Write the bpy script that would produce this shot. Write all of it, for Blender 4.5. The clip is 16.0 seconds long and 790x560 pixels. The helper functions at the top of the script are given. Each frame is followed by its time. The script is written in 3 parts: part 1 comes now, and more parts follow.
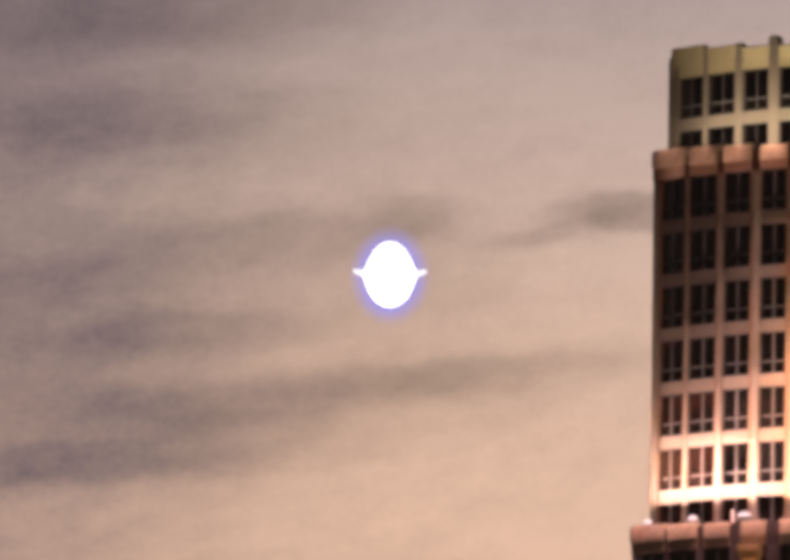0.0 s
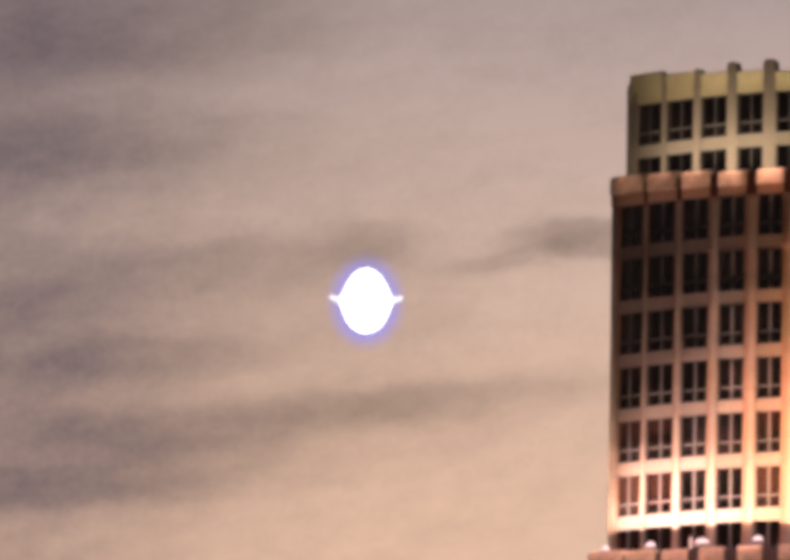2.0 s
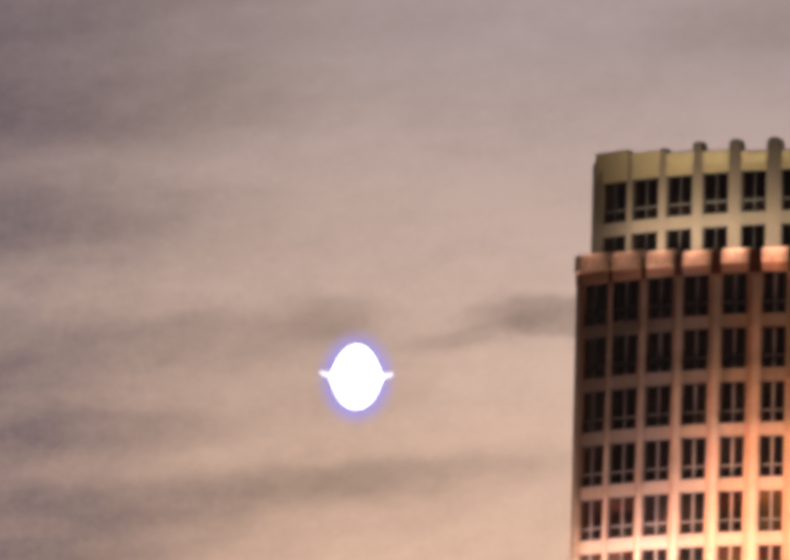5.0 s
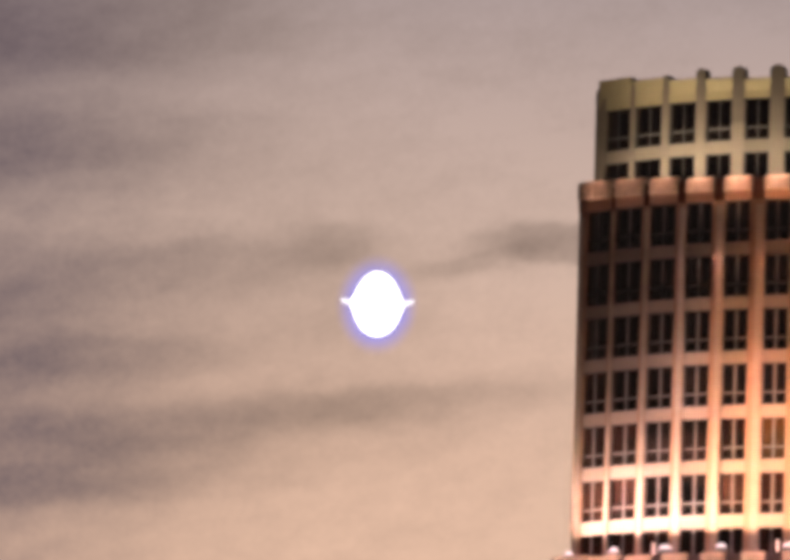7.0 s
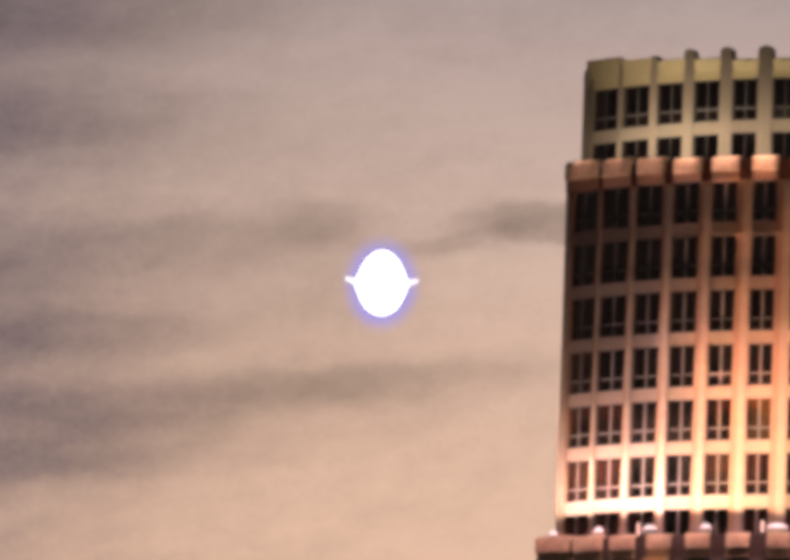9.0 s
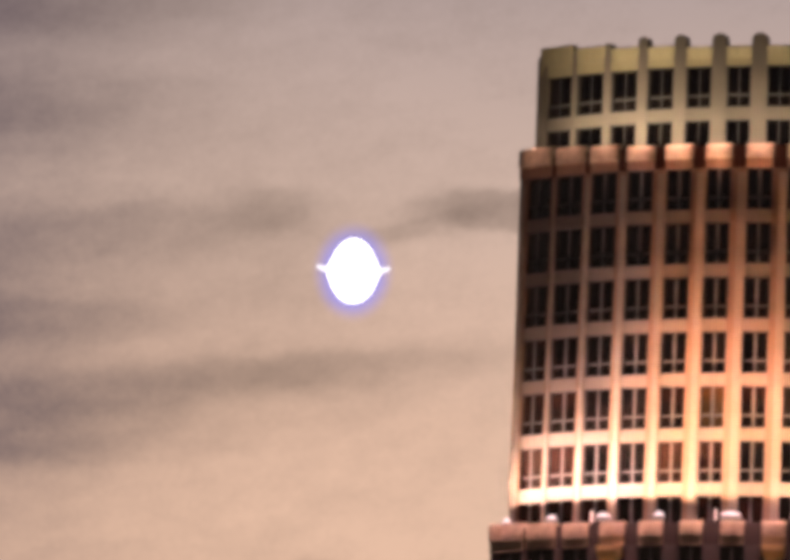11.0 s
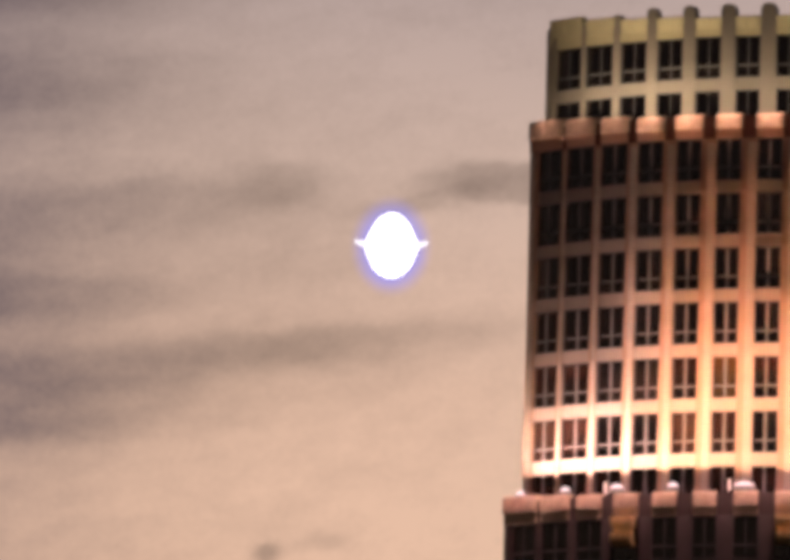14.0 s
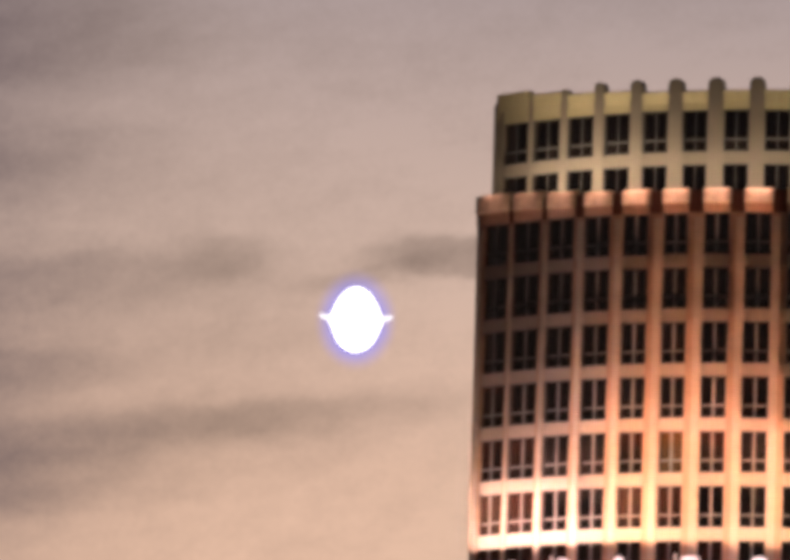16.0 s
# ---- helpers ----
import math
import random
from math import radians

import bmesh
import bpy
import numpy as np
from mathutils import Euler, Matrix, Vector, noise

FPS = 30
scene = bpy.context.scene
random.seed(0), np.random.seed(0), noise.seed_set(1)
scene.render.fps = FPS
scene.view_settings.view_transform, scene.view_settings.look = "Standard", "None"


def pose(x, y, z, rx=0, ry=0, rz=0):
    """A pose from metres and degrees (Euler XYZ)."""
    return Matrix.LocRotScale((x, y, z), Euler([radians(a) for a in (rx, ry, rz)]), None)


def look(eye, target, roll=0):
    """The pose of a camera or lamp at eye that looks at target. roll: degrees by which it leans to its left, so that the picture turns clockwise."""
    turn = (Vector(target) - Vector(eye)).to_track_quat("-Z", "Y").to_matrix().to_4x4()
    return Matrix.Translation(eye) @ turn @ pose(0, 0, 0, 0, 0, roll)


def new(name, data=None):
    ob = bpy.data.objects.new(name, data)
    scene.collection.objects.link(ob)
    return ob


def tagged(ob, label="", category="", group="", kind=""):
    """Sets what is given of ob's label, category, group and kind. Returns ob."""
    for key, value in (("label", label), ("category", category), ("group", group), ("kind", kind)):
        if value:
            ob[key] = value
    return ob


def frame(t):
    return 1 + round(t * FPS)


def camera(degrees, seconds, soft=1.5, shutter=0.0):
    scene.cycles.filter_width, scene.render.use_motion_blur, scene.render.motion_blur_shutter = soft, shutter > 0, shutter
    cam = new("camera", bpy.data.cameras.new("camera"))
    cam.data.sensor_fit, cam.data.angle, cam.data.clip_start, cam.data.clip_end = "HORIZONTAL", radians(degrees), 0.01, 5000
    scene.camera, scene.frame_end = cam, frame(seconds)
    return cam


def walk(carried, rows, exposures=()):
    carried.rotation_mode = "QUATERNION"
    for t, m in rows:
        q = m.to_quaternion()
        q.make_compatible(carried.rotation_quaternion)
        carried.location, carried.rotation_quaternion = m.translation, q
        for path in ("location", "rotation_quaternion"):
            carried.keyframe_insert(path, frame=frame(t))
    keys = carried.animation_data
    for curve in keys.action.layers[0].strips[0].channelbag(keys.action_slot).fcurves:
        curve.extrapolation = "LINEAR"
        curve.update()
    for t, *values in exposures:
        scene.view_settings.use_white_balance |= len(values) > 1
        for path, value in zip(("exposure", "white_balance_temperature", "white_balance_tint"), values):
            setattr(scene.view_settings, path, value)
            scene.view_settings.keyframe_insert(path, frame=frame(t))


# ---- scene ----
cam = camera(4.79, 16.0, soft=6.0)
# seconds, yaw to the left, pitch up, roll: a long lens that pans
ROWS = [
    (0.0, 0.9571, 8.4263, 0.815),
    (0.2, 0.9201, 8.3933, 0.801),
    (0.5, 0.8842, 8.3861, 0.781),
    (0.8, 0.8235, 8.3631, 0.684),
    (1.0, 0.8075, 8.3815, 0.619),
    (1.2, 0.7837, 8.3947, 0.693),
    (1.5, 0.7622, 8.5235, 0.803),
    (1.8, 0.7152, 8.5549, 0.836),
    (2.0, 0.6953, 8.5882, 0.858),
    (2.2, 0.6784, 8.6338, 0.922),
    (2.5, 0.6311, 8.6627, 1.018),
    (2.8, 0.5713, 8.7642, 0.928),
    (3.0, 0.4216, 8.9039, 0.868),
    (3.2, 0.3723, 9.0312, 0.870),
    (5.3, 0.4713, 9.0525, 1.512),
    (5.5, 0.4618, 9.0158, 1.512),
    (5.8, 0.4759, 8.8918, 1.532),
    (6.0, 0.4632, 8.8022, 1.545),
    (6.2, 0.4675, 8.7104, 1.600),
    (6.5, 0.4799, 8.6116, 1.683),
    (6.8, 0.4841, 8.6125, 1.616),
    (7.0, 0.4707, 8.6085, 1.572),
    (7.2, 0.4850, 8.5764, 1.674),
    (7.5, 0.4781, 8.5041, 1.827),
    (7.8, 0.4625, 8.4705, 1.892),
    (8.0, 0.4385, 8.4810, 1.936),
    (8.2, 0.4344, 8.5166, 1.940),
    (8.5, 0.4045, 8.5557, 1.946),
    (8.7, 0.3935, 8.5218, 1.946),
    (10.8, 0.1218, 8.4139, 1.992),
    (11.0, 0.0821, 8.4139, 1.992),
    (11.2, 0.0450, 8.4233, 1.987),
    (11.5, 0.0094, 8.4215, 1.980),
    (11.8, -0.0180, 8.4136, 1.872),
    (12.0, -0.0000, 8.4000, 1.800),
    (12.2, 0.0124, 8.3897, 1.774),
    (12.5, 0.0322, 8.3749, 1.735),
    (12.8, 0.2333, 8.4242, 1.737),
    (13.0, 0.2918, 8.4549, 1.739),
    (13.2, 0.3133, 8.5297, 1.614),
    (13.5, 0.2416, 8.4689, 1.426),
    (13.8, 0.1879, 8.3484, 1.422),
    (14.0, 0.1353, 8.2516, 1.420),
    (14.2, 0.0797, 8.1647, 1.389),
    (14.5, 0.0078, 8.0978, 1.342),
    (14.8, -0.0821, 8.0700, 1.417),
    (15.0, -0.1028, 8.1269, 1.467),
    (15.2, -0.1081, 8.2214, 1.372),
    (15.5, -0.0920, 8.3639, 1.230),
    (15.8, -0.1336, 8.6212, 1.435),
    (16.0, -0.1885, 8.7068, 1.571),
]
# slow sideways slide, chosen so that the still craft drifts across the view
walk(cam, [(t, pose(-0.0414 * (t - 8), 0, 1.6, 90 + pitch, 0, yaw) @ pose(0, 0, 0, 0, 0, roll)) for t, yaw, pitch, roll in ROWS])


# ---- world: clouds lit by the city at night ----
def sky():
    world = bpy.data.worlds.new("night_clouds")
    world.use_nodes = True
    scene.world = world
    nt = world.node_tree
    nt.nodes.clear()
    N, L = nt.nodes, nt.links

    def val(socket, v):
        if isinstance(v, (int, float)):
            socket.default_value = v
        else:
            L.new(v, socket)

    def op(kind, a, b=0.0, c=0.0, clamp=False):
        n = N.new("ShaderNodeMath")
        n.operation, n.use_clamp = kind, clamp
        val(n.inputs[0], a), val(n.inputs[1], b), val(n.inputs[2], c)
        return n.outputs[0]

    tc = N.new("ShaderNodeTexCoord")
    sep = N.new("ShaderNodeSeparateXYZ")
    L.new(tc.outputs["Generated"], sep.inputs[0])
    x, y, z = sep.outputs
    az = op("MULTIPLY", op("ARCTAN2", x, y), 180 / math.pi)
    el = op("MULTIPLY", op("ARCSINE", z), 180 / math.pi)

    # cloud space: stretched along the drift, which climbs to the right
    def cloud(scale_u, scale_v, shear, detail, rough, seed):
        c = N.new("ShaderNodeCombineXYZ")
        val(c.inputs[0], op("MULTIPLY", az, scale_u))
        val(c.inputs[1], op("MULTIPLY", op("SUBTRACT", el, op("MULTIPLY", az, shear)), scale_v))
        c.inputs[2].default_value = seed
        n = N.new("ShaderNodeTexNoise")
        n.inputs["Scale"].default_value, n.inputs["Detail"].default_value, n.inputs["Roughness"].default_value = 1.0, detail, rough
        L.new(c.outputs[0], n.inputs["Vector"])
        return n.outputs["Fac"]

    wob_u = op("MULTIPLY", op("SUBTRACT", cloud(1.6, 3.0, 0.1, 3, 0.55, 3.0), 0.5), 0.4)
    wob_v = op("MULTIPLY", op("SUBTRACT", cloud(2.2, 4.0, 0.1, 4, 0.6, 9.0), 0.5), 0.17)
    u, v = op("ADD", az, wob_u), op("ADD", el, wob_v)

    # banks of thicker cloud: azimuth, elevation, half length, reach above and below, climb, strength
    BANKS = [
        (-3.9, 8.4, 2.1, 2.8, 2.8, 0.0, 0.66), (-2.3, 10.0, 1.2, 0.36, 0.20, 0.10, 0.34), (-2.6, 10.7, 1.5, 0.40, 0.40, 0.10, 0.45),
        (-2.6, 9.38, 1.1, 0.22, 0.20, 0.10, 0.28), (1.9, 10.7, 0.8, 0.20, 0.20, 0.10, 0.30),
        (-1.55, 8.70, 1.05, 0.14, 0.22, 0.08, 0.26), (-0.86, 8.85, 0.30, 0.11, 0.18, 0.0, 0.23), (-3.0, 8.40, 0.5, 0.15, 0.15, 0.0, 0.12),
        (0.02, 8.73, 0.36, 0.07, 0.08, 0.26, 0.28),
        (-2.25, 8.10, 0.95, 0.13, 0.15, 0.03, 0.25), (-0.75, 8.34, 0.55, 0.15, 0.15, 0.05, 0.12),
        (-0.45, 7.88, 0.95, 0.10, 0.15, 0.09, 0.36), (-2.1, 7.66, 1.0, 0.13, 0.16, 0.03, 0.19), (-2.5, 7.30, 1.15, 0.22, 0.11, 0.11, 0.30),
        (-1.25, 7.80, 0.6, 0.10, 0.12, 0.05, 0.10), (-0.876, 6.57, 0.10, 0.05, 0.05, 0.3, 0.45), (-0.54, 6.64, 0.13, 0.05, 0.05, 0.2, 0.2),
    ]
    # one denser bank with a crisp shoulder
    CRISP = [(0.93, 8.88, 0.92, 0.125, 0.15, 0.0, 0.46)]
    dark = op("MULTIPLY", op("SUBTRACT", cloud(0.55, 2.6, 0.11, 5, 0.55, 1.7), 0.5), 0.32)
    for su, sv, shear, detail, rough, seed, k in (
        (3.0, 9.0, 0.12, 4, 0.6, 5.1, 0.18), (7.0, 8.0, 0.0, 3, 0.6, 7.7, 0.14), (2.4, 3.6, 0.3, 4, 0.55, 4.3, 0.24), (24.0, 24.0, 0.0, 2, 0.5, 2.2, 0.14),
    ):
        dark = op("ADD", dark, op("MULTIPLY", op("SUBTRACT", cloud(su, sv, shear, detail, rough, seed), 0.5), k))
    for a, e, ru, up, down, climb, k, power in [(*b, 2) for b in BANKS] + [(*b, 5) for b in CRISP]:
        du = op("DIVIDE", op("SUBTRACT", u, a), ru)
        off = op("SUBTRACT", op("SUBTRACT", v, e), op("MULTIPLY", op("SUBTRACT", u, a), climb))
        dv = op("MAXIMUM", op("DIVIDE", off, up), op("DIVIDE", off, -down))
        q = op("ADD", op("MULTIPLY", du, du), op("MULTIPLY", dv, dv))
        dark = op("ADD", dark, op("DIVIDE", k, op("ADD", 1.0, op("POWER", q, power))))
    # the glow of the city fades with height
    rise = op("DIVIDE", op("SUBTRACT", el, 6.3), 4.2)
    ramp = N.new("ShaderNodeValToRGB")
    stops = ((0.0, (0.82, 0.525, 0.375)), (0.3, (0.765, 0.50, 0.37)), (0.62, (0.63, 0.45, 0.37)), (1.0, (0.42, 0.33, 0.32)))
    el_stops = ramp.color_ramp.elements
    for n, (p, c) in enumerate(stops):
        s = el_stops[n] if n < 2 else el_stops.new(p)
        s.position, s.color = p, (*c, 1)
    L.new(rise, ramp.inputs[0])
    shade = N.new("ShaderNodeMix")
    shade.data_type, shade.blend_type = "RGBA", "MIX"
    L.new(op("MULTIPLY", dark, 1.0, clamp=True), shade.inputs[0])
    L.new(ramp.outputs[0], shade.inputs[6])
    side = N.new("ShaderNodeMapRange")
    L.new(az, side.inputs[0])
    side.inputs[1].default_value, side.inputs[2].default_value = -2.7, -0.9
    deep = N.new("ShaderNodeMix")
    deep.data_type = "RGBA"
    L.new(side.outputs[0], deep.inputs[0])
    deep.inputs[6].default_value, deep.inputs[7].default_value = (0.155, 0.115, 0.125, 1), (0.19, 0.134, 0.108, 1)
    L.new(deep.outputs[2], shade.inputs[7])
    high = N.new("ShaderNodeMapRange")
    L.new(el, high.inputs[0])
    high.inputs[1].default_value, high.inputs[2].default_value, high.inputs[3].default_value, high.inputs[4].default_value = 11, 30, 1.0, 0.05
    # the glow stands over the city that the lens looks at and dies away round the sky behind
    round_ = N.new("ShaderNodeMapRange")
    round_.interpolation_type = "SMOOTHSTEP"
    L.new(y, round_.inputs[0])
    round_.inputs[1].default_value, round_.inputs[2].default_value, round_.inputs[3].default_value, round_.inputs[4].default_value = -0.2, 0.97, 0.26, 1.0
    bg = N.new("ShaderNodeBackground")
    L.new(shade.outputs[2], bg.inputs[0]), L.new(op("MULTIPLY", high.outputs[0], round_.outputs[0]), bg.inputs[1])
    out = N.new("ShaderNodeOutputWorld")
    L.new(bg.outputs[0], out.inputs[0])


sky()


# ---- tower plan, metres ----
AZ, R, STEP = radians(2.583), 28.75, 5.393
CX, CY = (600 + R) * math.sin(AZ), (600 + R) * math.cos(AZ)
COLS = 15
WIDE = [2.36, 2.28, 2.04, 1.90, 1.78, 1.64, 1.68, 1.74]
FLOOR, WIN_H = 3.545, 2.74
SET_X, SET_Y = 1.1, 1.6          # each tier steps back by this
RECESS = 0.12                    # windows stand back from the wall
PROUD = 0.09                     # pilasters stand out from the spandrels


def theta(k):
    return -4.256 + STEP * (k - 8)


def wide(k):
    return WIDE[k - 1] if k <= 8 else 1.64


def on_arc(k, r, z, ox=0.0, oy=0.0):
    """Where column k meets radius r, turned to face outwards, in the tower's own frame."""
    a = theta(k)
    return pose(ox + r * math.sin(radians(a)), oy - r * math.cos(radians(a)), z, 0, 0, a)


def in_world(p):
    return Matrix.Translation((CX, CY, 0)) @ Matrix.Rotation(-AZ, 4, "Z") @ Vector(p)


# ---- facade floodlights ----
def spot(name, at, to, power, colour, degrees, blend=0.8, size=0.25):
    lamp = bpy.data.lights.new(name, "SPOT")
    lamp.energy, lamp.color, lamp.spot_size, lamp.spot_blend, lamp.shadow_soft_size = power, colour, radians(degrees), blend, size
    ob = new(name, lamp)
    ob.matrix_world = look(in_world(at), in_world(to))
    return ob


WARM, PALE, ORANGE, AMBER, GREENISH, DEEP, ROSE = (1.0, 0.54, 0.31), (1.0, 0.59, 0.43), (1.0, 0.39, 0.22), (1.0, 0.54, 0.40), (1.0, 0.79, 0.48), (1.0, 0.45, 0.23), (1.0, 0.58, 0.48)
def ring(k, r, z, step=0):
    a = radians(theta(k))
    return (SET_X * step + r * math.sin(a), SET_Y * step - r * math.cos(a), z)


def strip(name, k, r, z, step, lean, power, colour, spread, length=2.7):
    """A linear flood along the foot of a wall, shining up and leaning towards it."""
    lamp = bpy.data.lights.new(name, "AREA")
    lamp.shape, lamp.size, lamp.size_y, lamp.energy, lamp.color, lamp.spread = "RECTANGLE", length, 0.25, power, colour, radians(spread)
    a, b = radians(theta(k)), radians(lean)
    along, out = Vector((math.cos(a), math.sin(a), 0)), Vector((math.sin(a), -math.cos(a), 0))
    back = -(math.cos(b) * Vector((0, 0, 1)) - math.sin(b) * out)
    turn = Matrix((along, back.cross(along), back)).transposed().to_4x4()
    ob = new(name, lamp)
    ob.matrix_world = Matrix.Translation(in_world(ring(k, r, z, step))) @ Matrix.Rotation(-AZ, 4, "Z") @ turn


# a row along the lower parapet lights the main shaft; its beams reach highest round the middle of the bow
for k, gain, lean, spread in (
    (1, 1.0, 24, 57), (2, 1.02, 24, 57), (3, 1.04, 23, 58), (4, 1.04, 21, 60), (5, 1.04, 19, 62), (6, 0.82, 19, 62), (7, 0.57, 19, 62),
    (8, 0.49, 19, 62), (9, 0.49, 19, 62), (10, 0.49, 19, 62), (11, 0.49, 19, 62), (12, 0.49, 19, 62), (13.5, 0.49, 19, 62),
):
    strip("shaft_flood", k, R - 0.3, 75.72 if k < 3 else 75.55, -1, lean + 2, 530 * gain, WARM if k > 4 else PALE, spread)
# narrower beams among them carry the light further up, in two steps, the second strongest round the middle of the bow
for k, low, tall in (
    (1, 0.40, 0.08), (2, 0.46, 0.12), (3, 0.56, 0.24), (4, 0.66, 0.54), (5, 0.88, 0.92), (6, 0.86, 1.2), (7, 0.8, 1.35),
    (8, 0.66, 1.2), (9, 0.66, 1.2), (10, 0.66, 1.2), (11, 0.66, 1.2), (12, 0.66, 1.2),
):
    strip("shaft_beam", k, R - 0.35, 75.8, -1, 12.5 if k > 3 else 17, 265 * low, DEEP if k > 3 else PALE, 19)
    strip("shaft_beam", k, R - 0.35, 75.85, -1, 8.0, 220 * tall, ORANGE if k > 4 else ROSE, 10.5)
    # unseen strip added close to the wall to brighten the ribs alone
    strip("rib_beam", k, R + 0.48, 75.9, 0, 0.8, 175 * (0.14 + tall), ORANGE if k > 4 else ROSE, 6)
# a second row behind the main parapet lights the upper tier
for k, gain in ((1, 0.3), (2, 0.95), (3, 1.25), (4, 1.15), (5, 0.9), (6, 0.7), (7, 0.6), (8, 0.6), (9, 0.6), (10, 0.6), (12, 0.6)):
    strip("crown_flood", k, R + 1.2, 99.0, 1, 13, 124 * gain, GREENISH, 64)
# unseen lamps added in mid-air to wash the parapet heads of the main shaft and of the lower one
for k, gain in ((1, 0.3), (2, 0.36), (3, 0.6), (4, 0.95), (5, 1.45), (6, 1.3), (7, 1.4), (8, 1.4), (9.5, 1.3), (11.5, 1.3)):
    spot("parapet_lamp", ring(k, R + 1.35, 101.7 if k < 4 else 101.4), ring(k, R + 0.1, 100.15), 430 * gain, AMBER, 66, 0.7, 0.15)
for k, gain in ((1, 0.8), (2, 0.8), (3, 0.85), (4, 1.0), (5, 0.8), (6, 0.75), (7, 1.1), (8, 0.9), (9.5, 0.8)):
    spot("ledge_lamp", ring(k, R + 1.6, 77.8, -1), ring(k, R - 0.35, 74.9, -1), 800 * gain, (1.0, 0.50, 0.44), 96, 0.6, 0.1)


# ---- materials ----
def material(name, base, rough=0.8, metal=0.0, fine=9.0, coarse=0.6, vary=0.22, bump=0.25, spec=0.3, tint=(1, 1, 1), each=0.0):
    m = bpy.data.materials.new(name)
    m.use_nodes = True
    nt = m.node_tree
    N, L = nt.nodes, nt.links
    bsdf = N["Principled BSDF"]
    tc = N.new("ShaderNodeTexCoord")

    def grain(scale, detail):
        n = N.new("ShaderNodeTexNoise")
        n.inputs["Scale"].default_value, n.inputs["Detail"].default_value = scale, detail
        L.new(tc.outputs["Object"], n.inputs["Vector"])
        return n.outputs["Fac"]

    a, b = grain(fine, 4), grain(coarse, 5)
    mixed = N.new("ShaderNodeMath")
    mixed.operation = "MULTIPLY_ADD"
    L.new(b, mixed.inputs[0])
    mixed.inputs[1].default_value = 0.6
    half = N.new("ShaderNodeMath")
    half.operation = "MULTIPLY"
    L.new(a, half.inputs[0])
    half.inputs[1].default_value = 0.4
    L.new(half.outputs[0], mixed.inputs[2])
    info = N.new("ShaderNodeObjectInfo")
    own = N.new("ShaderNodeMath")
    own.operation = "MULTIPLY_ADD"
    L.new(info.outputs["Random"], own.inputs[0])
    own.inputs[1].default_value = each
    L.new(mixed.outputs[0], own.inputs[2])
    ramp = N.new("ShaderNodeValToRGB")
    e = ramp.color_ramp.elements
    e[0].position, e[1].position = 0.3, 0.72 + each
    e[0].color = (*[c * (1 - vary) for c in base], 1)
    e[1].color = (*[c * (1 + vary) * t for c, t in zip(base, tint)], 1)
    L.new(own.outputs[0], ramp.inputs[0])
    L.new(ramp.outputs[0], bsdf.inputs["Base Color"])
    bsdf.inputs["Roughness"].default_value, bsdf.inputs["Metallic"].default_value = rough, metal
    bsdf.inputs["Specular IOR Level"].default_value = spec
    if bump:
        bp = N.new("ShaderNodeBump")
        bp.inputs["Strength"].default_value, bp.inputs["Distance"].default_value = bump, 0.02
        L.new(a, bp.inputs["Height"])
        L.new(bp.outputs[0], bsdf.inputs["Normal"])
    return m


def glass_material():
    m = bpy.data.materials.new("window_glass")
    m.use_nodes = True
    N, L = m.node_tree.nodes, m.node_tree.links
    N.clear()
    clear, gloss, mix, out = (N.new("ShaderNodeBsdfTransparent"), N.new("ShaderNodeBsdfGlossy"), N.new("ShaderNodeMixShader"), N.new("ShaderNodeOutputMaterial"))
    clear.inputs[0].default_value = (0.55, 0.51, 0.50, 1)
    gloss.inputs["Roughness"].default_value = 0.06
    tc, n, bp = N.new("ShaderNodeTexCoord"), N.new("ShaderNodeTexNoise"), N.new("ShaderNodeBump")
    L.new(tc.outputs["Object"], n.inputs["Vector"])
    n.inputs["Scale"].default_value = 1.3
    bp.inputs["Strength"].default_value, bp.inputs["Distance"].default_value = 0.3, 0.02
    L.new(n.outputs["Fac"], bp.inputs["Height"]), L.new(bp.outputs[0], gloss.inputs["Normal"])
    mix.inputs[0].default_value = 0.031
    gloss.inputs["Color"].default_value = (0.86, 0.92, 1.0, 1)
    L.new(clear.outputs[0], mix.inputs[1]), L.new(gloss.outputs[0], mix.inputs[2]), L.new(mix.outputs[0], out.inputs[0])
    return m


def glow_material(name, colour, strength):
    m = bpy.data.materials.new(name)
    m.use_nodes = True
    N, L = m.node_tree.nodes, m.node_tree.links
    N.clear()
    e, out = N.new("ShaderNodeEmission"), N.new("ShaderNodeOutputMaterial")
    e.inputs[0].default_value, e.inputs[1].default_value = (*colour, 1), strength
    L.new(e.outputs[0], out.inputs[0])
    return m


